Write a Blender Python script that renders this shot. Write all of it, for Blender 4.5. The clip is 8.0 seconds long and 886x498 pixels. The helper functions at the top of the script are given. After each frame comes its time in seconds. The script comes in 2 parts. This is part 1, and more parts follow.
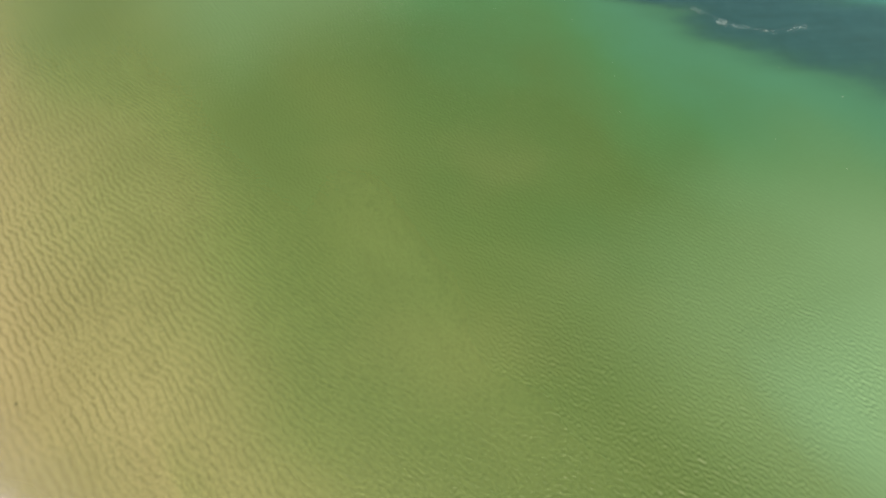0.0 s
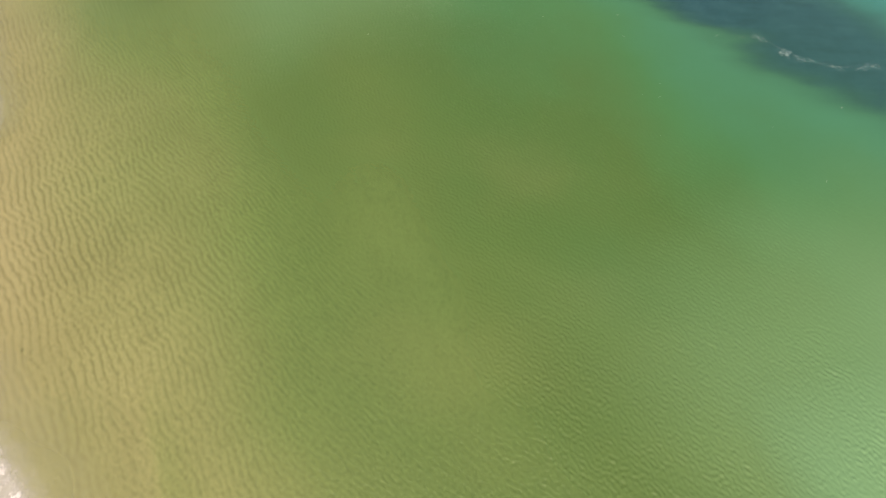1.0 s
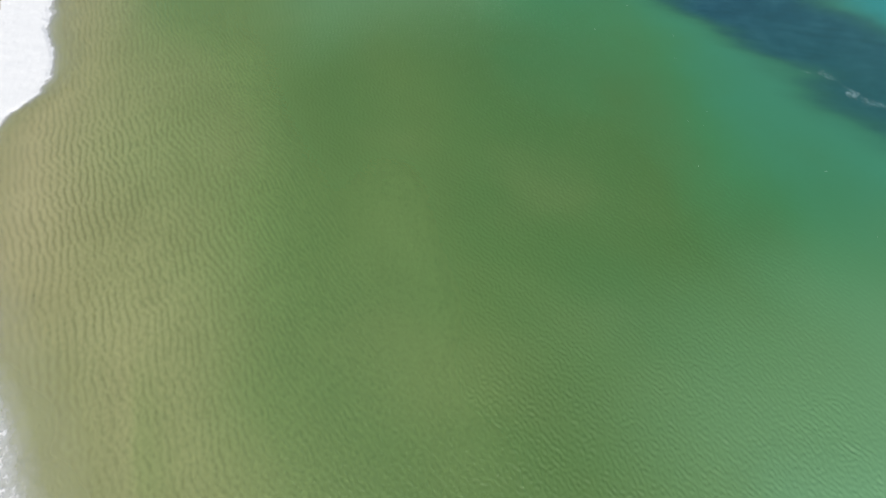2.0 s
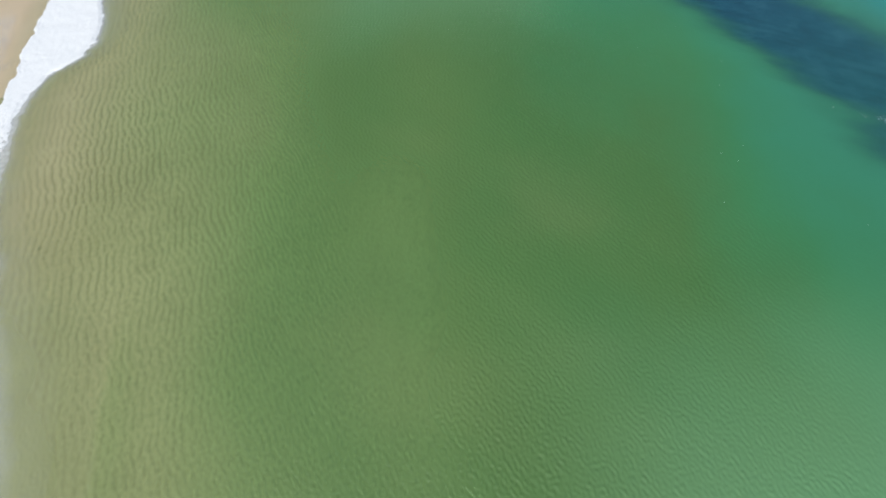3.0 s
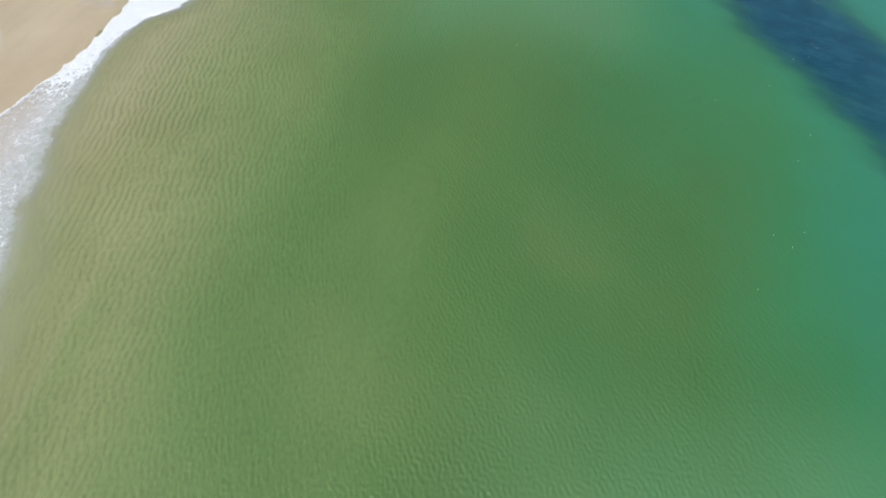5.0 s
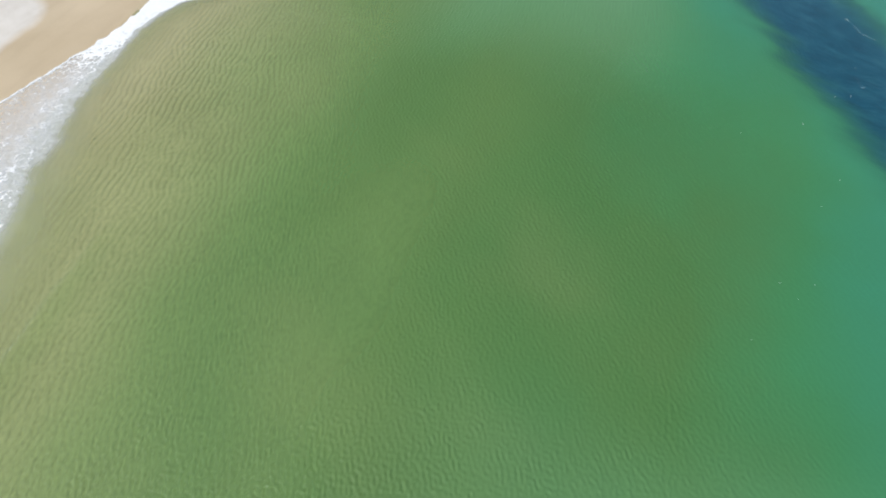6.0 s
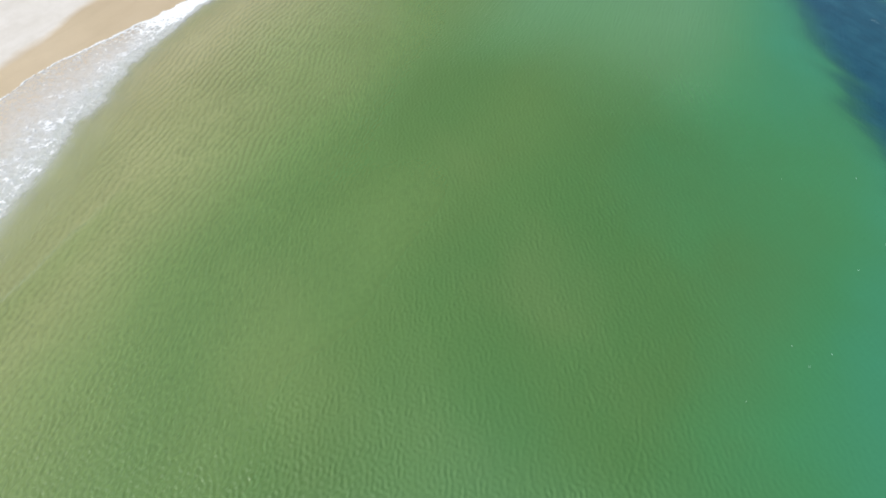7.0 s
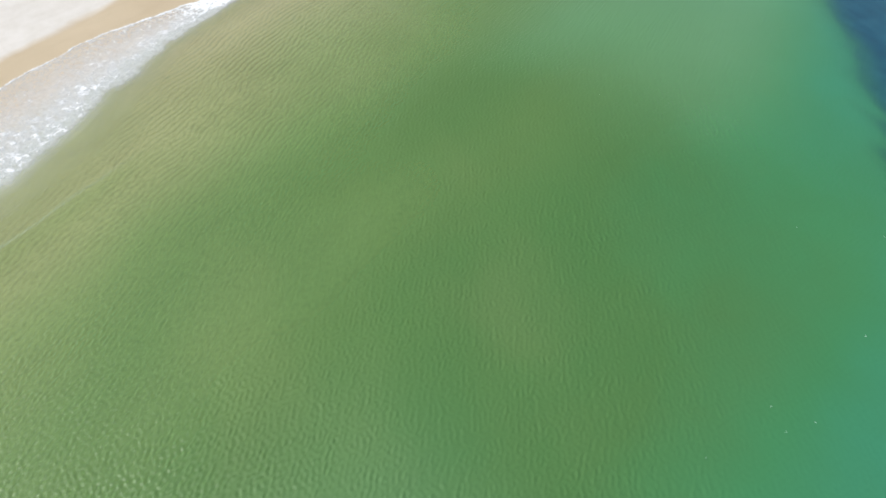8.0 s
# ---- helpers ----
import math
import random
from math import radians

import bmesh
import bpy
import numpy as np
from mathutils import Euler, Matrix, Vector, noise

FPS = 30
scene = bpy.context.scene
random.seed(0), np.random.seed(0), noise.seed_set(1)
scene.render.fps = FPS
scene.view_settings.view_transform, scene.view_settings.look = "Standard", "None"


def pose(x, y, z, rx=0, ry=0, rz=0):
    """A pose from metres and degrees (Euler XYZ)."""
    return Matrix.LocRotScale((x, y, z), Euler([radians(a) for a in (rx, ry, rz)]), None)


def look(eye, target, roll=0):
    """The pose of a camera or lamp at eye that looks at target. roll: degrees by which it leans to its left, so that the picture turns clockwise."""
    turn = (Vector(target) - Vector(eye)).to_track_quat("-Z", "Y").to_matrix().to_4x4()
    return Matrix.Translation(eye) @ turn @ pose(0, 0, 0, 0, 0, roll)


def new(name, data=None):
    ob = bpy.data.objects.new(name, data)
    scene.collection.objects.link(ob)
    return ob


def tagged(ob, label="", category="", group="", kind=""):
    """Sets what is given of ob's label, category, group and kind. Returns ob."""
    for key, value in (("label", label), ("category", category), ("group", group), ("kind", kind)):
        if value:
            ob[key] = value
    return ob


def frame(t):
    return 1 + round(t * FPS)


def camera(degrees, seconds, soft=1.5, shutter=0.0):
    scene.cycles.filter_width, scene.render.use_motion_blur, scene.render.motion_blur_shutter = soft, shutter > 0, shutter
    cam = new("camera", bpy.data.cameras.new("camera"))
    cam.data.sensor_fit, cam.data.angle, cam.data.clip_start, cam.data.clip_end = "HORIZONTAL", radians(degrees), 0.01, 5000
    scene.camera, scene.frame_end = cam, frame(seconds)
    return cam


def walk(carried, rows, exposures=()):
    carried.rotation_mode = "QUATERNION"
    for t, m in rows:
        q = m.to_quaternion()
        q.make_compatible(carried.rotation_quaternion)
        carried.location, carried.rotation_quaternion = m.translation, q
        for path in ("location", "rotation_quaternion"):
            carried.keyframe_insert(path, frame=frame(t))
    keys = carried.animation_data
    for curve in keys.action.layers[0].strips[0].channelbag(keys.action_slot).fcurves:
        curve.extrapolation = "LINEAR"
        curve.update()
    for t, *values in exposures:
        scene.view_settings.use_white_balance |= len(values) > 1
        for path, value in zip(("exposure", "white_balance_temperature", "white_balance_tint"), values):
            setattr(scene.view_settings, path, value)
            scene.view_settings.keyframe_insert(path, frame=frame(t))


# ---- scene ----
# A sandy shore seen from a drone that circles over the shallows.
# x: out to sea, y: along the shore, z: up from still water.
cam = camera(85.3, 8.0, soft=2.0)
PATH = [
    (0.0, pose(-28.60, -29.64, 59.10, 30.34, 0, -39.41)),
    (0.5, pose(-26.89, -30.40, 58.48, 30.57, 0, -35.40)),
    (1.0, pose(-25.08, -31.01, 57.80, 30.81, 0, -30.97)),
    (1.5, pose(-23.02, -31.62, 57.19, 31.00, 0, -26.31)),
    (1.7, pose(-22.09, -31.83, 56.95, 31.08, 0, -24.52)),
    (2.8, pose(-15.84, -32.40, 55.51, 31.28, 0, -14.97)),
    (3.0, pose(-14.59, -32.47, 55.22, 31.44, 0, -13.18)),
    (3.5, pose(-11.66, -32.58, 54.50, 31.71, 0, -8.44)),
    (4.0, pose(-8.95, -32.59, 53.90, 32.11, 0, -4.08)),
    (4.5, pose(-6.14, -32.44, 53.42, 32.42, 0, 0.00)),
    (4.7, pose(-4.98, -32.28, 53.25, 32.57, 0, 1.68)),
    (5.8, pose(2.19, -30.02, 52.43, 33.09, 0, 9.67)),
    (6.0, pose(3.46, -29.53, 52.24, 33.20, 0, 11.62)),
    (6.5, pose(6.55, -28.32, 51.75, 33.52, 0, 17.21)),
    (7.0, pose(9.89, -27.19, 51.32, 33.94, 0, 22.05)),
    (7.5, pose(13.59, -25.42, 50.84, 34.49, 0, 26.50)),
    (8.0, pose(17.34, -23.32, 50.26, 35.02, 0, 31.25)),
]
EXPOSURE = [(0.0, 0.35, 8550, 20), (1.4, 0.33, 8700, 20), (1.75, 0.15, 7000, 12), (2.8, 0.08, 6200, 8), (4.5, 0.1, 6180, 8), (6.0, 0.27, 6300, 8), (8.0, 0.39, 6350, 8)]
walk(cam, PATH, EXPOSURE)

# ---- daylight ----
SUN_HEIGHT, SUN_WAY = 42, 212  # degrees above the sea; degrees clockwise from +y
world = bpy.data.worlds.new("sky")
scene.world = world
world.use_nodes = True
wn = world.node_tree.nodes
sky = wn.new("ShaderNodeTexSky")
sky.sky_type, sky.sun_disc = "NISHITA", False
sky.sun_elevation, sky.sun_rotation = radians(SUN_HEIGHT), radians(SUN_WAY)
world.node_tree.links.new(sky.outputs[0], wn["Background"].inputs[0])
wn["Background"].inputs[1].default_value = 0.1
sun = new("sun", bpy.data.lights.new("sun", "SUN"))
sun.data.energy, sun.data.angle, sun.data.color = 4.0, radians(0.5), (1.0, 0.95, 0.87)
_a, _e = radians(SUN_WAY), radians(SUN_HEIGHT)
_to_sun = Vector((math.sin(_a) * math.cos(_e), math.cos(_a) * math.cos(_e), math.sin(_e)))
sun.matrix_world = look(_to_sun * 300, (0, 0, 0))


# ---- numbers: smooth noise, shore lines, depth ----
def cell(ix, iy, seed):
    """A random number from 0 to 1 for each whole-numbered cell."""
    h = (ix.astype(np.int64) * 374761393 + iy.astype(np.int64) * 668265263 + seed * 1442695041) & 0xFFFFFFFF
    h = ((h ^ (h >> 13)) * 1274126177) & 0xFFFFFFFF
    return ((h ^ (h >> 16)) & 0xFFFF) / 65535.0


def smooth_noise(x, y, seed):
    ix, iy = np.floor(x), np.floor(y)
    fx, fy = x - ix, y - iy
    fx, fy = fx * fx * (3 - 2 * fx), fy * fy * (3 - 2 * fy)
    a, b = cell(ix, iy, seed), cell(ix + 1, iy, seed)
    c, d = cell(ix, iy + 1, seed), cell(ix + 1, iy + 1, seed)
    return (a + (b - a) * fx) * (1 - fy) + (c + (d - c) * fx) * fy


def fractal(x, y, size, seed, octaves=4, gain=0.5):
    """Noise about -1 to 1 whose largest forms measure size metres."""
    total, amp, norm = 0.0, 1.0, 0.0
    for k in range(octaves):
        total = total + amp * (smooth_noise(x / size + 17.3 * k, y / size - 9.1 * k, seed + k) * 2 - 1)
        norm, amp, size = norm + amp, amp * gain, size * 0.5
    return total / norm


def cells(x, y, seed):
    """Distances to the nearest and second nearest of scattered points, one to a unit cell."""
    ix, iy = np.floor(x), np.floor(y)
    f1, f2 = np.full(np.shape(x), 9.0), np.full(np.shape(x), 9.0)
    for ox in (-1, 0, 1):
        for oy in (-1, 0, 1):
            cx, cy = ix + ox, iy + oy
            d = np.hypot(cx + cell(cx, cy, seed) - x, cy + cell(cx, cy, seed + 7) - y)
            f2 = np.where(d < f1, f1, np.minimum(f2, d))
            f1 = np.minimum(f1, d)
    return f1, f2


def step(a, b, v):
    s = np.clip((v - a) / (b - a), 0, 1)
    return s * s * (3 - 2 * s)


def reef_middle(y):
    """Middle and half width of the weed reef that runs along the shore, at y."""
    mid = np.interp(y, (-60, -27, -12, 0, 10, 23, 42, 59, 79, 98, 120), (106, 92, 83, 78, 77, 71, 64, 58, 51.5, 45, 38))
    half = np.interp(y, (-27, -12, 0, 10, 23, 42, 98), (16, 15, 15, 12.5, 11.5, 11.5, 11))
    return mid, half


def reef_cover(x, y):
    mid, half = reef_middle(y)
    # streaks lie along the swell
    along, across = 0.8 * x - 0.6 * y, 0.6 * x + 0.8 * y
    ragged = 4.0 * fractal(along * 0.7, across, 16, 41, 4, 0.6) + 4.5 * fractal(along * 0.35, across * 1.6, 7, 47, 4, 0.64)
    soft = np.interp(y, (0, 40), (8.5, 5.0))
    inside = (half - np.abs(x - mid) + ragged * np.interp(y, (0, 40), (1.0, 0.7))) / soft
    return step(-1, 1, inside) * np.interp(y, (-40, 5, 45), (0.6, 0.74, 1.0))


def depth_at(x, y):
    """Depth of still water over the bare bed, without ripples; below zero on the beach."""
    shift = 3.0 * fractal(x, y, 60, 3, 2) + 5.0 * step(-62, -40, x) * fractal(x, y * 0.6, 22, 7, 4)
    d = np.interp(x + shift, (-3000, -200, -110, -88, -74, -66, -55, -48, -40, -30, -20, 0, 30, 55, 84, 112, 400, 3000),
                  (-4, -3, -1.9, -0.85, -0.03, 0.22, 0.40, 0.54, 0.75, 1.02, 1.26, 1.72, 2.5, 3.22, 4.0, 5.3, 9, 30))
    d = d + step(-70, -30, x) * 0.22 * fractal(x + 0.3 * y, y * 0.6, 30, 5, 3)
    # the wet sand reaches further up the beach at the far end
    d = d + 0.5 * step(36, 56, y) * step(-78, -88, x) * step(-200, -110, x)
    # extra depth up the bay, standing in for bluish haze in the water colour
    d = d + 0.35 * step(25, 80, y) * step(-5, 40, x)
    d = d + 0.15 * step(68, 96, y + 6 * fractal(x, y, 20, 10, 3)) * step(-56, -40, x)
    # low bar added to brighten water beyond the near end of the bay
    d = d - 0.5 * step(-8, -50, y) * step(-14, 10, x) * step(70, 40, x)
    return d


SEA_EDGE = ((-60, -58), (-30, -59), (-16, -59), (-8, -60.5), (-2, -62), (5, -64.2), (12, -65.2), (20, -67.2), (28, -68.1), (37, -68.2), (46, -66.9), (50, -64), (54, -59.8), (60, -57.8), (66, -57.6), (75, -58.5), (110, -56))
LAND_EDGE = ((-60, -76), (-16, -79.5), (0, -80.5), (10, -80), (18, -78.5), (27, -75.8), (36, -73), (44, -71.4), (52, -71), (60, -70.4), (75, -68.5), (110, -66))


def edge_at(line, y):
    return np.interp(y, [p[0] for p in line], [p[1] for p in line])


def water_sheen(x, y):
    """Mask for painted water sheen beyond the near end and haze up the bay."""
    near_sheen = (0.66 + 0.34 * step(-30, -52, y)) * step(-4, -38, y + 8 * fractal(x, y, 25, 185, 3)) * step(-8, 16, x) * step(70, 38, x)
    north = 0.58 * step(34, 66, y + 8 * fractal(x, y, 25, 187, 3)) * step(-26, -6, x) * step(38, 16, x)
    return np.maximum(near_sheen, north)


def sandy(x, y):
    """Sand that the breakers stir up into the water, by the foam and in drifting clouds."""
    off = x - edge_at(SEA_EDGE, y) + 2.5 * fractal(x, y, 9, 181, 3)
    near = np.where(off > -4, 0.58 * np.exp(-np.maximum(off, 0) / 6.5), 0)
    south = 0.26 * step(-6, -34, y + 5 * fractal(x, y, 15, 197, 4)) * step(-50, -40, x) * step(-20, -36, x)
    bank = 0.3 * step(34, -20, y + 9 * fractal(x, y, 20, 193, 4)) * step(-68, -54, x) * step(-36, -51, x)
    haze = 0.1 * step(0.0, 0.6, fractal(x + 0.5 * y, y, 38, 189, 4, 0.6)) * step(-45, -20, x) * step(45, 10, x)
    return np.clip(near + south + bank + haze, 0, 1)


def narrow_waves(rng, x, y, way, wave, count, spread_way, spread_wave):
    """Two parts, a quarter wave apart, of a bundle of waves that run nearly one way; way in degrees from +x, wave in metres."""
    c, s = 0.0, 0.0
    for k in range(count):
        long, a = wave * (1 + spread_wave * rng.normal()), radians(way + rng.normal(0, spread_way))
        ph = 2 * math.pi / long * (x * math.cos(a) + y * math.sin(a)) + rng.rand() * 6.283
        c, s = c + np.cos(ph), s + np.sin(ph)
    return c / math.sqrt(count), s / math.sqrt(count)


def ripples(x, y):
    """Sand ripples, 0 on the broad backs to 1 in the narrow troughs: they wander, fork and fade, finer and more slanted towards deeper ground."""
    rng = np.random.RandomState(8)
    bx = x + 1.4 * fractal(x, y, 40, 11, 2) + 0.5 * fractal(x, y, 3.8, 13, 3)
    edge = x + 5 * fractal(x, y, 16, 15, 2)
    near, far = step(-40, -51, edge), step(-40, -29, edge)
    c, s = 0.0, 0.0
    for way, wave, weight in ((5, 1.02, near), (13, 0.88, (1 - near) * (1 - far)), (22, 0.68, far)):
        pc, ps = narrow_waves(rng, bx, y, way, wave, 18, 11, 0.09)
        c, s = c + weight * pc, s + weight * ps
    size = np.hypot(c, s)
    # in places faint cross ripples break them into cells
    cross, _ = narrow_waves(rng, x, y + 0.5 * fractal(x, y, 4, 17, 2), 96, 0.8, 14, 16, 0.15)
    cross = 1 - 0.6 * np.clip(0.5 + cross, 0, 1) * step(-0.25, 0.35, fractal(x, y, 13, 18, 2) + 0.2)
    return np.exp(-(1 + c / np.maximum(size, 0.05)) / 0.5) * np.clip(0.35 + 0.8 * size, 0, 1) * cross


def wavelets(x, y):
    """Small waves on the water, in metres: long-crested ones before the breeze, with shorter ones across them."""
    rng = np.random.RandomState(4)
    bx = x + 0.3 * fractal(x, y, 6, 19, 2)
    south, outer, inner = step(-2, -24, y), step(10, 30, x), 0.9 * step(-24, -40, x + 8 * fractal(x, y, 14, 21, 3))
    w = 0.0
    for way, wave, weight, spread, count in ((22, 0.66, 0.8 - 0.45 * south, 22, 34), (38, 0.66, 0.35 + 0.2 * south, 28, 30), (8, 0.72, 0.7 * outer, 26, 24),
                                             (28, 0.5, 1.0, 36, 36), (20, 1.3, 0.2, 25, 10), (-40, 0.56, 0.75, 34, 24), (60, 0.66, np.maximum(inner, 0.75 * south), 60, 30)):
        pc, ps = narrow_waves(rng, bx, y, way, wave, count, spread, 0.2)
        # the weather side of a wave is the steeper one
        w = w + weight * wave * (pc - 0.7 * pc * ps / np.maximum(np.hypot(pc, ps), 0.1))
    gust = 0.85 + 0.5 * fractal(x, y, 11, 23, 5, 0.65)
    return w * 0.035 * (gust + 0.1 * south) * (0.22 + 0.78 * step(48, 14, x))


def swell(x, y):
    """Low swells that come in aslant to the shore."""
    u = 0.945 * x - 0.326 * y + 9 * fractal(x, y, 45, 29, 3)
    return 0.12 * np.cos(2 * math.pi * (u - 10.2) / 35.0)


def bore(x, y):
    """A low wave front that runs in over the bank at the near end of the bay, steeper on its shore side."""
    off = x - (-48.6 + 0.07 * (y + 15) + 1.2 * fractal(x, y, 12, 31, 3))
    return 0.24 * np.where(off < 0, np.exp(-(off / 0.8) ** 2), np.exp(-(off / 3.4) ** 2)) * step(4, -12, y) * step(-70, -50, y)


def axis(fine_a, fine_b, fine, far):
    """Grid lines: even steps in between, ever wider ones out to the distance."""
    mid = list(np.arange(fine_a, fine_b + fine / 2, fine))
    lo, hi, s = [], [], fine
    a, b = mid[0], mid[-1]
    while a > -far or b < far:
        s *= 1.07
        a, b = a - s, b + s
        lo.append(a)
        hi.append(b)
    return np.array(lo[::-1] + mid + hi)


def grid_mesh(name, xs, ys, z, keep=None):
    """A sheet over the grid lines; z and keep are arrays of rows by y."""
    ny, nx = len(ys), len(xs)
    gx, gy = np.meshgrid(xs, ys)
    idx = np.arange(nx * ny).reshape(ny, nx)
    quads = np.stack([idx[:-1, :-1], idx[:-1, 1:], idx[1:, 1:], idx[1:, :-1]], -1).reshape(-1, 4)
    if keep is not None:
        quads = quads[keep.ravel()]
    verts = np.stack([gx.ravel(), gy.ravel(), z.ravel()], 1)
    return mesh_of(name, verts, quads)


def mesh_of(name, verts, quads):
    used, inv = np.unique(quads.ravel(), return_inverse=True)
    verts, quads = verts[used], inv.reshape(-1, 4)
    me = bpy.data.meshes.new(name)
    me.vertices.add(len(verts))
    me.vertices.foreach_set("co", verts.astype(np.float32).ravel())
    me.loops.add(quads.size)
    me.loops.foreach_set("vertex_index", quads.astype(np.int32).ravel())
    me.polygons.add(len(quads))
    me.polygons.foreach_set("loop_start", np.arange(0, quads.size, 4, dtype=np.int32))
    me.polygons.foreach_set("use_smooth", np.ones(len(quads), dtype=bool))
    me.update(calc_edges=True)
    return me


def attribute(me, name, values):
    at = me.attributes.new(name, "FLOAT", "POINT")
    at.data.foreach_set("value", np.asarray(values, dtype=np.float32).ravel())


# ---- materials ----
def material(name):
    m = bpy.data.materials.new(name)
    m.use_nodes = True
    nt = m.node_tree
    nt.nodes.clear()

    def add(kind, **inputs):
        n = nt.nodes.new("ShaderNode" + kind)
        for key, value in inputs.items():
            sock = n.inputs[int(key[1:])] if key[0] == "i" and key[1:].isdigit() else n.inputs[key.replace("_", " ")]
            if isinstance(value, bpy.types.NodeSocket):
                nt.links.new(value, sock)
            else:
                sock.default_value = value
        return n

    return m, nt, add


def ramp(add, fac, stops):
    n = add("ValToRGB", Fac=fac)
    els = n.color_ramp.elements
    while len(els) < len(stops):
        els.new(0.5)
    for el, (p, c) in zip(els, stops):
        el.position, el.color = p, (*c, 1)
    return n.outputs["Color"]


def math_node(add, op, a, b=0.0):
    n = add("Math", i0=a, i1=b)
    n.operation = op
    return n.outputs[0]


def noise_tex(add, where, scale, detail=4.0, rough=0.55):
    return add("TexNoise", Vector=where, Scale=scale, Detail=detail, Roughness=rough).outputs["Fac"]


def streaked(add, where, degrees, long, wide):
    """Coordinates that draw a noise out into streaks that run at that many degrees from +x."""
    turned = add("Mapping", Vector=where, Rotation=(0, 0, radians(-degrees))).outputs[0]
    return add("Mapping", Vector=turned, Scale=(1 / long, 1 / wide, 1.0)).outputs[0]


def mixed(add, fac, a, b):
    n = add("Mix")
    n.data_type = "RGBA"
    for k, v in ((0, fac), (6, a), (7, b)):
        if isinstance(v, bpy.types.NodeSocket):
            n.id_data.links.new(v, n.inputs[k])
        else:
            n.inputs[k].default_value = v if k == 0 else (*v, 1)
    return n.outputs[2]


def sand_material():
    m, nt, add = material("sand")
    where = add("TexCoord").outputs["Object"]
    height = add("SeparateXYZ", Vector=where).outputs["Z"]
    broad = noise_tex(add, where, 0.05, 5)
    patch = noise_tex(add, where, 0.4, 6, 0.6)
    grain = noise_tex(add, where, 7.0, 6, 0.7)
    wet = ramp(add, broad, [(0.3, (0.54, 0.425, 0.275)), (0.7, (0.63, 0.505, 0.342))])
    dry = ramp(add, patch, [(0.3, (0.66, 0.61, 0.54)), (0.7, (0.73, 0.68, 0.62))])
    edge = math_node(add, "ADD", height, math_node(add, "MULTIPLY", math_node(add, "SUBTRACT", broad, 0.5), 0.35))
    dryness = add("MapRange", Value=edge)
    dryness.inputs["From Min"].default_value, dryness.inputs["From Max"].default_value = 0.70, 0.82
    colour = mixed(add, dryness.outputs[0], wet, dry)
    fine = ramp(add, grain, [(0.25, (0.84, 0.84, 0.84)), (0.75, (1.0, 1.0, 1.0))])
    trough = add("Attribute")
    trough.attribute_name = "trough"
    # darken the ripple troughs in colour, in place of light focused on the crests
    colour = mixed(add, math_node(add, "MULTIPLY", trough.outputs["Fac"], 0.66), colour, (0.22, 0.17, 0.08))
    mul = add("Mix")
    mul.data_type, mul.blend_type = "RGBA", "MULTIPLY"
    mul.inputs[0].default_value = 1.0
    nt.links.new(colour, mul.inputs[6])
    nt.links.new(fine, mul.inputs[7])
    # on the beach: faint lines where earlier waves ran out
    lines = ramp(add, noise_tex(add, streaked(add, where, 82, 5.0, 1.0), 0.35, 6, 0.62), [(0.34, (0.93, 0.92, 0.91)), (0.5, (0.98, 0.98, 0.98)), (0.7, (1.0, 1.0, 1.0))])
    lined = add("Mix")
    lined.data_type, lined.blend_type = "RGBA", "MULTIPLY"
    lined.inputs[0].default_value = 1.0
    nt.links.new(mul.outputs[2], lined.inputs[6])
    nt.links.new(lines, lined.inputs[7])
    # under water: small pits and heaps, with flecks of wave light painted in
    sunk = add("MapRange", Value=height)
    sunk.inputs["From Min"].default_value, sunk.inputs["From Max"].default_value = -0.2, -0.45
    heaps = noise_tex(add, streaked(add, where, 100, 1.25, 0.9), 2.3, 3, 0.55)
    wave_light = mixed(add, sunk.outputs[0], (1.0, 1.0, 1.0), ramp(add, heaps, [(0.34, (0.78, 0.77, 0.74)), (0.52, (0.95, 0.95, 0.95)), (0.68, (1.0, 1.0, 1.0))]))
    wave_lit = add("Mix")
    wave_lit.data_type, wave_lit.blend_type = "RGBA", "MULTIPLY"
    wave_lit.inputs[0].default_value = 1.0
    nt.links.new(lined.outputs[2], wave_lit.inputs[6])
    nt.links.new(wave_light, wave_lit.inputs[7])
    relief = add("Bump", Height=math_node(add, "MULTIPLY", heaps, sunk.outputs[0]), Strength=0.6, Distance=0.16)
    rough = add("MapRange", Value=dryness.outputs[0])
    rough.inputs["To Min"].default_value, rough.inputs["To Max"].default_value = 0.5, 0.95
    bump = add("Bump", Height=math_node(add, "ADD", grain, patch), Strength=0.35, Distance=0.05, Normal=relief.outputs[0])
    b = add("BsdfPrincipled", Base_Color=wave_lit.outputs[2], Roughness=rough.outputs[0], Normal=bump.outputs[0])
    b.inputs["Specular IOR Level"].default_value = 0.3
    nt.links.new(b.outputs[0], add("OutputMaterial").inputs[0])
    return m


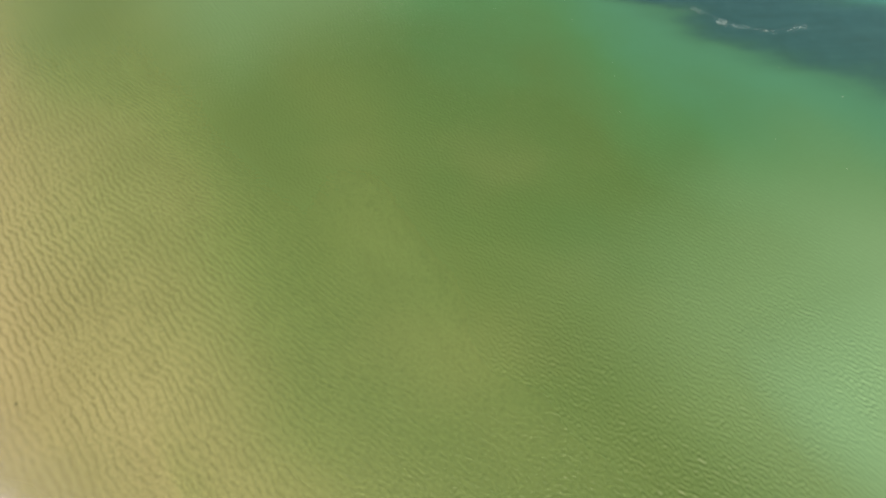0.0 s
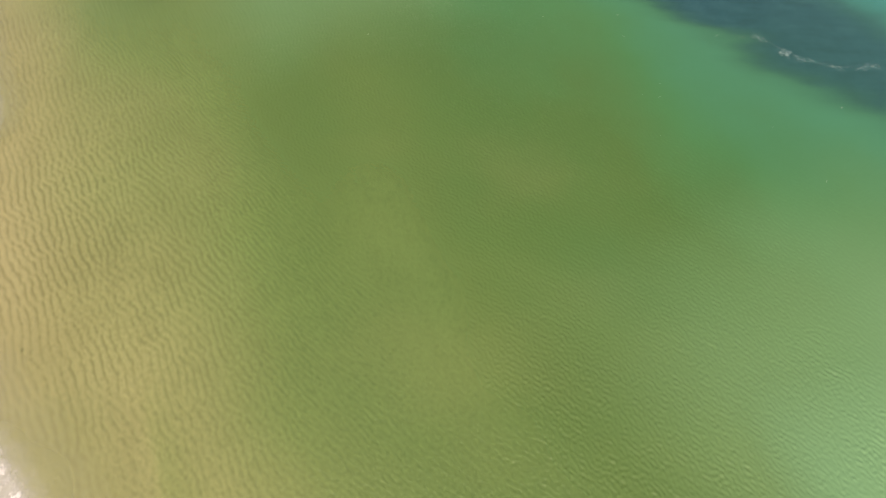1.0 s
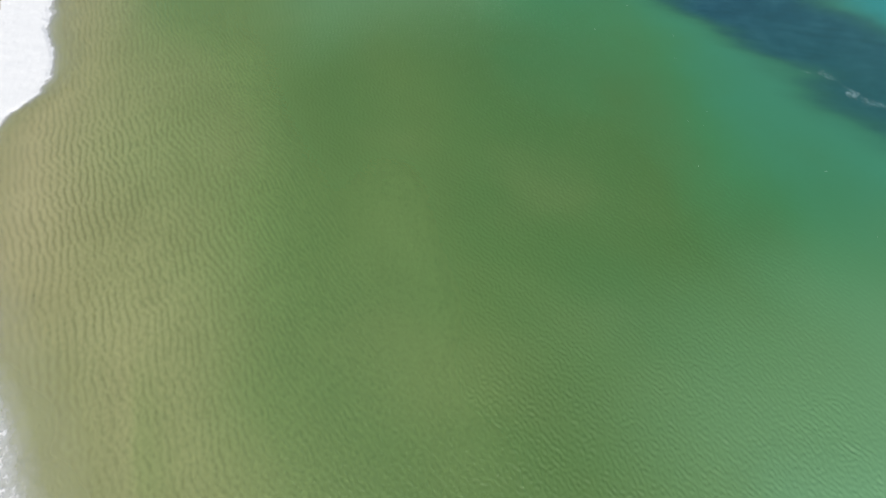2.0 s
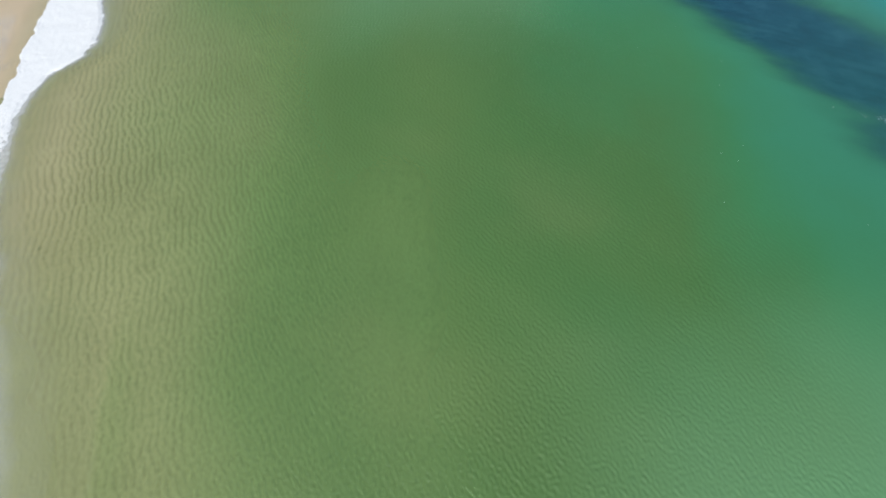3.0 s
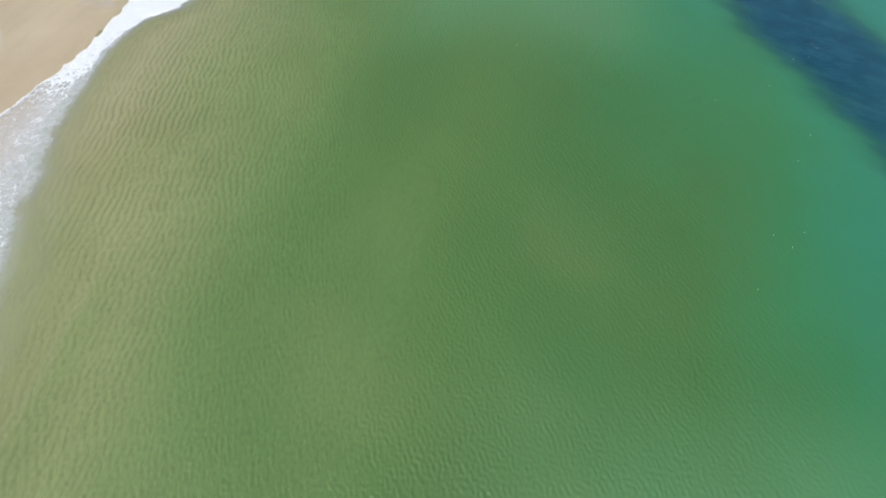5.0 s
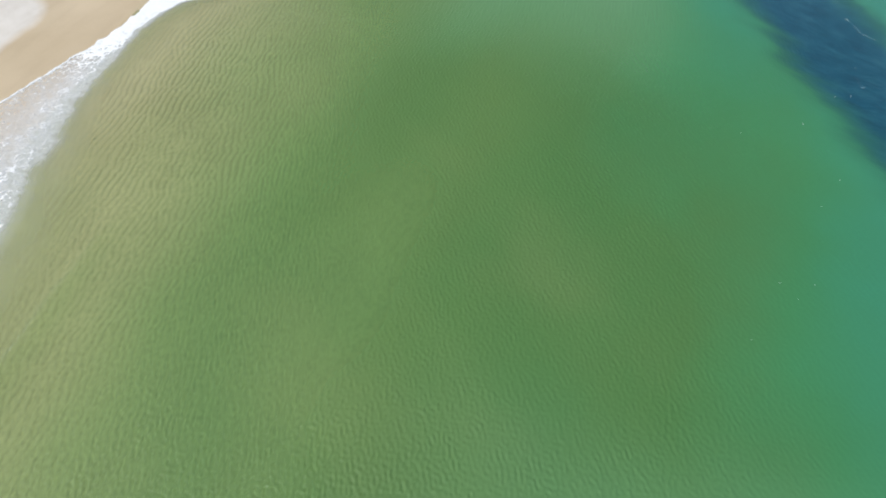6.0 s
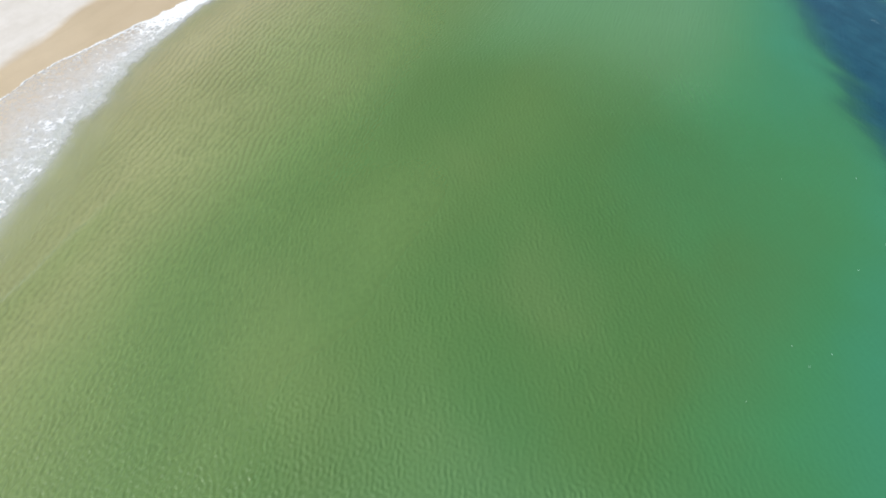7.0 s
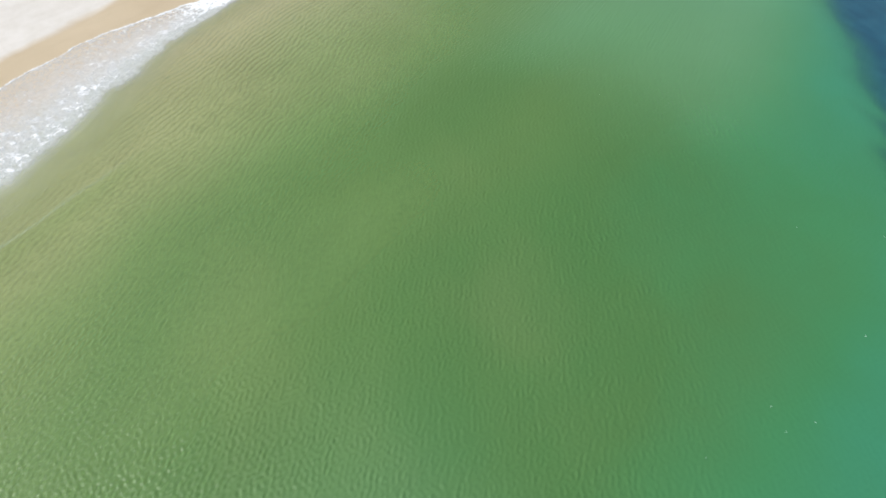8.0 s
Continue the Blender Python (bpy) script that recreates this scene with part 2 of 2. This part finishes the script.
def water_material():
    """Clear at the edge, thicker with silt and green with algae over deeper ground, blue over the reef."""
    m, nt, add = material("sea_water")
    where = add("TexCoord").outputs["Object"]
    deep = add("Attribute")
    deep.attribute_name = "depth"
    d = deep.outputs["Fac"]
    weed = add("Attribute")
    weed.attribute_name = "weed"
    cloud = noise_tex(add, where, 0.045, 5, 0.6)
    blot = noise_tex(add, where, 0.22, 7, 0.68)
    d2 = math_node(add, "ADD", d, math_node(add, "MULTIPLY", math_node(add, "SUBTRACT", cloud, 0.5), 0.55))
    silt_sheen = ramp(add, math_node(add, "DIVIDE", d2, 5.0), [
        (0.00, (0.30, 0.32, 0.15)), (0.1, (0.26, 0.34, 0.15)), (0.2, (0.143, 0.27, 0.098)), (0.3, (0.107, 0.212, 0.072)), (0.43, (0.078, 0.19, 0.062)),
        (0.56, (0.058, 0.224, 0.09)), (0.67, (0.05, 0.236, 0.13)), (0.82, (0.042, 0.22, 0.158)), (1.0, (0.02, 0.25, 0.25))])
    wind = streaked(add, where, -36, 5.0, 0.6)
    blot = math_node(add, "ADD", math_node(add, "MULTIPLY", blot, 0.55), math_node(add, "MULTIPLY", noise_tex(add, wind, 0.42, 6, 0.66), 0.45))
    reef = ramp(add, blot, [(0.34, (0.007, 0.048, 0.078)), (0.5, (0.011, 0.074, 0.114)), (0.68, (0.027, 0.115, 0.155))])
    sheen = add("Attribute")
    sheen.attribute_name = "silt_sheen"
    thin = add("MapRange", Value=cloud)  # clouds of finer and coarser silt
    thin.inputs["From Min"].default_value, thin.inputs["From Max"].default_value = 0.3, 0.7
    silt_sheen = mixed(add, thin.outputs[0], mixed(add, 0.16, silt_sheen, (0.035, 0.12, 0.045)), silt_sheen)
    sand_cloud = add("Attribute")
    sand_cloud.attribute_name = "sand_cloud"
    # drifts of brown and of green water
    drift = streaked(add, where, 70, 1.8, 1.0)
    brown = ramp(add, noise_tex(add, drift, 0.085, 6, 0.62), [(0.34, (0.0, 0.0, 0.0)), (0.7, (1.0, 1.0, 1.0))])
    shoal = add("MapRange", Value=d)
    shoal.inputs["From Min"].default_value, shoal.inputs["From Max"].default_value = 3.0, 2.2
    shoal.inputs["To Max"].default_value = 0.14
    silt_sheen = mixed(add, math_node(add, "MULTIPLY", brown, shoal.outputs[0]), silt_sheen, (0.14, 0.185, 0.06))
    silt_sheen = mixed(add, sand_cloud.outputs["Fac"], silt_sheen, (0.39, 0.405, 0.185))
    # bright sheen and haze painted into the water as a paler colour
    silt_sheen = mixed(add, sheen.outputs["Fac"], silt_sheen, (0.165, 0.36, 0.185))
    # sparse green weed at the rim, dense dark weed within
    rim, dense = add("MapRange", Value=weed.outputs["Fac"]), add("MapRange", Value=weed.outputs["Fac"])
    rim.inputs["From Max"].default_value = 0.5
    rim.inputs["To Max"].default_value = 0.6
    dense.inputs["From Min"].default_value = 0.25
    body = mixed(add, dense.outputs[0], mixed(add, rim.outputs[0], silt_sheen, (0.026, 0.1, 0.06)), reef)
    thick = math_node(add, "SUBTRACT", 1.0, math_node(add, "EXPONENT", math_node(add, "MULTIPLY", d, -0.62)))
    thick = math_node(add, "MAXIMUM", thick, math_node(add, "MULTIPLY", sheen.outputs["Fac"], 0.85))
    thick = math_node(add, "MAXIMUM", thick, math_node(add, "MULTIPLY", sand_cloud.outputs["Fac"], 0.9))
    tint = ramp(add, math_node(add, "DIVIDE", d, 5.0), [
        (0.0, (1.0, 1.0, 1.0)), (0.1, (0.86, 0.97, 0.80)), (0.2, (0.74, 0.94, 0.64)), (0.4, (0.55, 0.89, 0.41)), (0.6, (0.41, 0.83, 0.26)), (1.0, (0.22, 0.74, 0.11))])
    crests = streaked(add, where, 115, 1.4, 1.0)
    fine = noise_tex(add, crests, 3.6, 4, 0.6)
    bump = add("Bump", Height=fine, Strength=0.6, Distance=0.04)
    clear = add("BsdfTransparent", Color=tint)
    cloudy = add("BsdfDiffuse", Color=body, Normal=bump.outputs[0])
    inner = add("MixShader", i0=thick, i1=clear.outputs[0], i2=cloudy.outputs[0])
    gloss = add("BsdfGlossy", Color=(1, 1, 1, 1), Roughness=0.42, Normal=bump.outputs[0])
    facing = add("LayerWeight", Blend=0.5, Normal=bump.outputs[0]).outputs["Facing"]
    mirror = math_node(add, "ADD", math_node(add, "MULTIPLY", math_node(add, "POWER", facing, 5.0), 0.98), 0.02)
    wet = add("MapRange", Value=d)
    wet.inputs["From Max"].default_value = 0.12
    out = add("MixShader", i0=math_node(add, "MULTIPLY", mirror, wet.outputs[0]), i1=inner.outputs[0], i2=gloss.outputs[0])
    nt.links.new(out.outputs[0], add("OutputMaterial").inputs[0])
    return m


def foam_material(name="sea_foam", most=1.0, full=0.1, pale=(0.70, 0.71, 0.71), white=(0.84, 0.84, 0.83)):
    """White foam, thin and see-through at its rims."""
    m, nt, add = material(name)
    where = add("TexCoord").outputs["Object"]
    bub = noise_tex(add, where, 4.0, 6, 0.7)
    colour = ramp(add, bub, [(0.3, pale), (0.6, white)])
    bump = add("Bump", Height=bub, Strength=0.5, Distance=0.08)
    b = add("BsdfPrincipled", Base_Color=colour, Roughness=0.75, Normal=bump.outputs[0])
    body = add("Attribute")
    body.attribute_name = "body"
    solid = add("MapRange", Value=math_node(add, "ADD", body.outputs["Fac"], math_node(add, "MULTIPLY", math_node(add, "SUBTRACT", bub, 0.5), 0.06)))
    solid.inputs["From Max"].default_value = full
    solid.inputs["To Min"].default_value, solid.inputs["To Max"].default_value = 0.04, most
    out = add("MixShader", i0=solid.outputs[0], i1=add("BsdfTransparent").outputs[0], i2=b.outputs[0])
    nt.links.new(out.outputs[0], add("OutputMaterial").inputs[0])
    return m


def weed_material():
    m, nt, add = material("sea_weed")
    where = add("TexCoord").outputs["Object"]
    n = noise_tex(add, where, 1.3, 5, 0.65)
    colour = ramp(add, n, [(0.3, (0.015, 0.022, 0.012)), (0.7, (0.05, 0.055, 0.025))])
    b = add("BsdfPrincipled", Base_Color=colour, Roughness=0.8)
    nt.links.new(b.outputs[0], add("OutputMaterial").inputs[0])
    return m


def film_material():
    m, nt, add = material("foam_film")
    where = add("TexCoord").outputs["Object"]
    froth = add("Attribute")
    froth.attribute_name = "froth"
    n = noise_tex(add, where, 1.1, 6, 0.65)
    grown = add("MapRange", Value=n)
    grown.inputs["From Min"].default_value, grown.inputs["From Max"].default_value = 0.35, 0.68
    grown.inputs["To Min"].default_value, grown.inputs["To Max"].default_value = 0.6, 1.0
    cover = math_node(add, "MULTIPLY", grown.outputs[0], froth.outputs["Fac"])
    white = add("BsdfPrincipled", Base_Color=(0.76, 0.77, 0.78, 1), Roughness=0.5)
    out = add("MixShader", i0=cover, i1=add("BsdfTransparent").outputs[0], i2=white.outputs[0])
    nt.links.new(out.outputs[0], add("OutputMaterial").inputs[0])
    return m


SAND, WATER, FOAM, WEED, FILM = sand_material(), water_material(), foam_material(), weed_material(), film_material()
FLECK_FOAM = foam_material("fleck_foam", 0.92, 0.3, (0.74, 0.82, 0.8), (0.84, 0.88, 0.87))
THIN_FOAM = foam_material("thin_foam", 0.55, 0.13, (0.46, 0.7, 0.71), (0.54, 0.78, 0.79))


# ---- the large structure: one sheet of sand, and the sea over it ----
def make_ground():
    xs = axis(-69, -9, 0.11, 2400)
    ys = axis(-46, 74, 0.29, 2400)
    gx, gy = np.meshgrid(xs, ys)
    d = depth_at(gx, gy)
    amount = step(0.05, 0.4, d) * step(3.5, 1.7, d) * step(-7, -30, gx) * step(80, 70, np.abs(gy - 14))
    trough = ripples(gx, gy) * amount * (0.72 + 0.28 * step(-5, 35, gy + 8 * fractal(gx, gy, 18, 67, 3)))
    z = -d - 0.07 * trough - 0.9 * reef_cover(gx, gy) * step(200, 120, np.abs(gx))
    z = z + 0.03 * fractal(gx, gy, 7, 61, 3) * step(0.3, -0.6, d)
    me = grid_mesh("ground", xs, ys, z)
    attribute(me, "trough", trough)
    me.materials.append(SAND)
    return tagged(new("ground", me), "pale rippled sand sloping from dry beach to seabed", "sand", kind="structure")


def make_water():
    xs = axis(-66, 50, 0.122, 2400)
    ys = axis(-53, 52, 0.155, 2400)
    gx, gy = np.meshgrid(xs, ys)
    d = depth_at(gx, gy)
    near = step(76, 54, gx) * step(112, 60, gy) * step(-74, -54, gy)
    calm = step(0.1, 1.3, d)
    z = near * (wavelets(gx, gy) * (0.36 + 0.64 * calm) + swell(gx, gy) * calm + bore(gx, gy))
    z = np.maximum(z, -0.4 * np.maximum(d, 0))
    c = lambda a: (a[:-1, :-1] + a[1:, 1:]) / 2
    me = grid_mesh("water", xs, ys, z, keep=c(d) > -0.12)
    co = np.empty(len(me.vertices) * 3, np.float32)
    me.vertices.foreach_get("co", co)
    vx, vy = co[0::3].astype(float), co[1::3].astype(float)
    d = depth_at(vx, vy)
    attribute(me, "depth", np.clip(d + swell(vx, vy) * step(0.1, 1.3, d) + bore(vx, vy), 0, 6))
    attribute(me, "silt_sheen", water_sheen(vx, vy))
    attribute(me, "sand_cloud", sandy(vx, vy))
    attribute(me, "weed", reef_cover(vx, vy) * step(200, 140, np.abs(vx)))
    me.materials.append(WATER)
    return tagged(new("water", me), "shallow green sea with small wind ripples", "sea", kind="structure")


make_ground()
make_water()


# ---- the weed reef on the bed ----
def make_reef():
    xs, ys = np.arange(30, 112, 0.7), np.arange(-62, 118, 0.7)
    gx, gy = np.meshgrid(xs, ys)
    cover = reef_cover(gx, gy)
    f1, f2 = cells(gx / 2.6 + 0.3 * fractal(gx, gy, 3, 113, 2), gy / 2.6, 117)
    tuft = np.clip(0.75 - f1, 0, 1) * (0.8 + 0.6 * fractal(gx, gy, 2.2, 119, 3))
    z = -depth_at(gx, gy) - 0.9 * cover - 0.05 + 1.1 * tuft * step(0.35, 0.8, cover)
    c = (cover[:-1, :-1] + cover[1:, 1:]) / 2
    me = grid_mesh("weed_reef", xs, ys, z, keep=c > 0.35)
    me.materials.append(WEED)
    return tagged(new("weed_reef", me), "dark mottled weed reef under the deeper blue water", "reef", kind="stuff")


make_reef()


# ---- foam ----
def shore_band(gx, gy):
    """0 at the sand edge of the spent breaker, 1 at its sea edge."""
    out = edge_at(SEA_EDGE, gy) + 1.3 * fractal(gx, gy, 5, 71, 4, 0.6)
    inn = edge_at(LAND_EDGE, gy) + 0.9 * fractal(gx, gy, 6, 77, 3) + (0.25 + 0.45 * step(20, 40, gy)) * fractal(gx, gy, 1.6, 79, 3, 0.6)
    return (gx - inn) / np.maximum(out - inn, 1.0)


def lacy(gy):
    """1 where the foam has thinned to lace, 0 where it is still solid."""
    return step(48, 23, gy)


def web(gx, gy, coarse, seed):
    """Above zero on the strands and wisps of a net of foam."""
    wx, wy = gx + 0.75 * fractal(gx, gy, 1.5, seed, 4, 0.6), gy + 0.75 * fractal(gx, gy, 1.5, seed + 5, 4, 0.6)
    f1, f2 = cells(wx / coarse, wy / (coarse * 1.25), seed + 9)
    # wisps drawn out down the slope
    p, q = 0.8 * wx + 0.6 * wy, 0.8 * wy - 0.6 * wx
    wisp = 0.085 - np.abs(fractal(p * 0.55, q, 1.25, seed + 13, 3, 0.55))
    hair = 0.06 - np.abs(fractal(p * 0.8, q, 0.7, seed + 21, 3, 0.55))
    return np.maximum(np.maximum(0.7 * (0.1 - (f2 - f1)), wisp), 0.8 * hair)


def foam_mesh(name, xs, ys, field, base, height):
    gx, gy = np.meshgrid(xs, ys)
    z = base + 0.02 + step(0, 0.35, field) * height * (0.36 + 0.13 * fractal(gx, gy, 2.6, 103, 4, 0.55))
    ok = (field[:-1, :-1] > 0) & (field[1:, 1:] > 0) | ((field[1:, :-1] > 0) & (field[:-1, 1:] > 0))
    me = grid_mesh(name, xs, ys, z, keep=ok)
    full = np.zeros((len(ys) - 1, len(xs) - 1), bool)
    full[:] = ok
    used = np.zeros(field.shape, bool)
    for a in (slice(None, -1), slice(1, None)):
        for b in (slice(None, -1), slice(1, None)):
            used[a, b] |= full
    attribute(me, "body", np.clip(field, 0, 1)[used])
    return me


def make_shore_foam():
    """The spent breaker: a thick churned roll that thins to lace where it has run up the sand."""
    xs, ys = np.arange(-86, -53, 0.11), np.arange(-40, 100, 0.15)
    gx, gy = np.meshgrid(xs, ys)
    s, lace = shore_band(gx, gy), lacy(gy)
    wide = np.maximum(edge_at(SEA_EDGE, gy) - edge_at(LAND_EDGE, gy), 1)
    from_sea = (1 - s) * wide  # metres in from the sea edge
    front = np.where(s < 0.25, np.interp(s * wide, (0, 0.16, 0.45), (0.26, 0.2, 0)), 0)
    thin = np.interp(from_sea, (0, 0.6, 2.0, 4.5, 7, 12, 18), (-0.14, -0.02, 0.015, 0.01, -0.005, -0.025, -0.05)) + front
    thick = np.interp(from_sea, (0, 0.6, 1.6, 4.5, 6.5, 9), (-0.12, 0.08, 0.35, 0.5, 0.4, 0.3)) + 2 * front
    solid = thin * lace + thick * (1 - lace)
    field = web(gx, gy, 0.95, 81) * (0.3 + 0.7 * lace) + solid + (0.14 - 0.085 * lace) * fractal(gx, gy, 3.0, 99, 5, 0.65)
    field = np.where((s < 0) | (s > 1.03), -1, field)
    me = foam_mesh("shore_foam", xs, ys, field, np.maximum(-depth_at(gx, gy), 0) + 0.03, 0.28 + 0.3 * (1 - lace))
    me.materials.append(FOAM)
    return tagged(new("shore_foam", me), "white churned foam of a spent wave along the sand", "foam", kind="stuff")


def make_foam_film():
    """The thin bubbly water between the strands, half see-through."""
    xs, ys = np.arange(-86, -53, 0.25), np.arange(-40, 100, 0.25)
    gx, gy = np.meshgrid(xs, ys)
    s = shore_band(gx, gy)
    field = np.where((s < 0.0) | (s > 1.4), -1, 0.02)
    me = foam_mesh("foam_film", xs, ys, field, np.maximum(-depth_at(gx, gy), 0) + 0.022, 0.1)
    co = np.empty(len(me.vertices) * 3, np.float32)
    me.vertices.foreach_get("co", co)
    vx, vy = co[0::3].astype(float), co[1::3].astype(float)
    s = shore_band(vx, vy)
    attribute(me, "froth", np.interp(s, (0, 0.1, 0.35, 0.7, 0.95, 1.03, 1.12, 1.4), (0.42, 0.34, 0.46, 0.68, 0.6, 0.22, 0.06, 0.0)))
    me.materials.append(FILM)
    return tagged(new("foam_film", me), "thin bubbly swash water sliding over wet sand", "foam", kind="stuff")


def make_backwash():
    """Pale wisps left on the wet sand behind the wave."""
    xs, ys = np.arange(-86, -68, 0.2), np.arange(46, 76, 0.2)
    gx, gy = np.meshgrid(xs, ys)
    patch = 1 - np.hypot((gx + 77.5) / 6.5, (gy - 61) / 10) + 0.5 * fractal(gx, gy, 6, 171, 4)
    field = np.where((patch > 0) & (shore_band(gx, gy) < -0.02), 0.02, -1)
    me = foam_mesh("backwash_film", xs, ys, field, np.maximum(-depth_at(gx, gy), 0) + 0.01, 0.1)
    co = np.empty(len(me.vertices) * 3, np.float32)
    me.vertices.foreach_get("co", co)
    vx, vy = co[0::3].astype(float), co[1::3].astype(float)
    patch = 1 - np.hypot((vx + 77.5) / 6.5, (vy - 61) / 10) + 0.5 * fractal(vx, vy, 6, 171, 4)
    attribute(me, "froth", np.clip(patch, 0, 0.5) * (0.6 + 0.8 * fractal(vx * 2.5, vy, 4, 175, 3)))
    me.materials.append(FILM)
    return tagged(new("backwash_film", me), "pale wisps of backwash foam on wet sand", "foam", kind="stuff")


make_backwash()
make_shore_foam()
make_foam_film()


def strand(name, line, width, seed, label, density=0.012):
    """A ragged line of foam on the water along the points of line."""
    pts = np.array(line, float)
    lo, hi = pts.min(0) - width * 2, pts.max(0) + width * 2
    xs, ys = np.arange(lo[0], hi[0], 0.1), np.arange(lo[1], hi[1], 0.1)
    gx, gy = np.meshgrid(xs, ys)
    best = np.full(gx.shape, 99.0)
    for a, b in zip(pts[:-1], pts[1:]):
        ab = b - a
        t = np.clip(((gx - a[0]) * ab[0] + (gy - a[1]) * ab[1]) / (ab @ ab), 0, 1)
        best = np.minimum(best, np.hypot(gx - a[0] - t * ab[0], gy - a[1] - t * ab[1]))
    best = best + 0.5 * width * fractal(gx, gy, width * 1.6, seed, 3, 0.6)
    # thin threads, closest along the middle
    field = density + 0.10 - np.abs(fractal(gx, gy, 0.6, seed + 3, 4, 0.7)) - 0.10 * (best / width) + 0.07 * fractal(gx, gy, 2.5, seed + 7, 2)
    field = np.where(best > width, -1, field)
    me = foam_mesh(name, xs, ys, field, 0.06 + 0 * gx, 0.4)
    me.materials.append(THIN_FOAM)
    return tagged(new(name, me), label, "foam", kind="stuff")


strand("crest_foam", ((65.8, 9.6), (67.2, 8.4), (68.6, 5.0), (68.3, 0.6), (71.2, -2.4), (73.5, -5.4), (76, -7), (79.5, -8.9)), 1.3, 131,
       "broken white line of foam over the dark reef")
for _k, _line in enumerate((((58.0, 56.3), (58.7, 54.2)), ((58.1, 50.9), (58.5, 49.3)), ((52.6, 83.7), (56.4, 80.5), (58, 78), (60.6, 75.4)),
                            ((54.5, 69.3), (57.6, 68.0)), ((60.6, 70.2), (62.0, 65.9), (63.8, 64.0)))):
    strand("foam_streak", _line, 0.5, 151 + 9 * _k, "faint streak of foam on the blue water")


def make_fleck(seed, size):
    """A floating clot of foam: a low lumpy island with a ragged rim."""
    bm = bmesh.new()
    bmesh.ops.create_icosphere(bm, subdivisions=2, radius=1)
    rng = random.Random(seed)
    off = Vector((rng.random() * 50, rng.random() * 50, 0))
    sx, sy = size * rng.uniform(0.7, 1.3), size * rng.uniform(0.6, 1.1)
    for v in bm.verts:
        k = 1 + 0.45 * noise.noise(v.co * 1.7 + off)
        v.co = Vector((v.co.x * sx * k, v.co.y * sy * k, max(v.co.z, -0.4) * size * 0.35 * k))
    for f in bm.faces:
        f.smooth = True
    me = bpy.data.meshes.new("foam_fleck")
    bm.to_mesh(me)
    bm.free()
    attribute(me, "body", np.ones(len(me.vertices)))
    me.materials.append(FLECK_FOAM)
    return me


FLECKS = ((65, -12.3, 0.3), (66.8, -23.5, 0.35), (49, -21.3, 0.2), (51.9, -32, 0.2), (47.5, 2, 0.24), (50.7, -4, 0.18), (5, 46.8, 0.12),
          (22.5, 30, 0.12), (37.5, -6, 0.18), (40.3, 5.5, 0.2), (61.6, 12.3, 0.28), (51.4, -9.3, 0.2),
          (44.9, -13.4, 0.2), (49.8, 26.9, 0.2), (46.2, 21.3, 0.2), (50.9, 19.7, 0.18), (34, -1.2, 0.18), (45.5, -0.8, 0.18),
          (38.5, 7.4, 0.2), (31.4, 46.1, 0.22), (47, 38.2, 0.22), (53.4, 46, 0.26), (56, 46.7, 0.28), (37.1, 34, 0.16), (45.1, 80.8, 0.4), (42.7, 8, 0.2))
for _k, (_x, _y, _s) in enumerate(FLECKS):
    _ob = new("foam_fleck", make_fleck(_k, _s * 0.28))
    _ob.matrix_world = pose(_x, _y, 0.04, 0, 0, 37 * _k)
    tagged(_ob, "small white fleck of foam floating on green water", "foam", "flecks of foam on the water")


# ---- scraps of weed lying in the shallows ----
def make_scrap(seed):
    """A torn tangle of weed: flat strands that curl out from a middle."""
    rng = random.Random(seed)
    bm = bmesh.new()
    for k in range(9):
        way, bend, r = rng.random() * 6.283, rng.uniform(-1.4, 1.4), rng.uniform(0.16, 0.32)
        rows = []
        for i in range(5):
            t = i / 4
            a = way + bend * t
            mid = Vector((math.cos(a) * r * t, math.sin(a) * r * t, 0.02 + 0.05 * math.sin(3.1 * t) * rng.uniform(0.6, 1.3)))
            side = Vector((-math.sin(a), math.cos(a), 0)) * 0.035 * (1 - 0.8 * t)
            rows.append([bm.verts.new(mid + side), bm.verts.new(mid + Vector((0, 0, 0.015))), bm.verts.new(mid - side)])
        for p, q in zip(rows[:-1], rows[1:]):
            for c in (0, 1):
                bm.faces.new((p[c], p[c + 1], q[c + 1], q[c]))
    me = bpy.data.meshes.new("weed_scrap")
    bm.to_mesh(me)
    bm.free()
    me.materials.append(WEED)
    return me


for _k, (_x, _y) in enumerate(((-59.5, -5.5), (-60.4, -8.3), (-60.0, 13.1))):
    _ob = new("weed_scrap", make_scrap(300 + _k))
    _ob.matrix_world = pose(_x, _y, -float(depth_at(np.array([_x]), np.array([_y]))[0]))
    tagged(_ob, "small dark scrap of weed on pale submerged sand", "seaweed", "weed scraps on the sand")
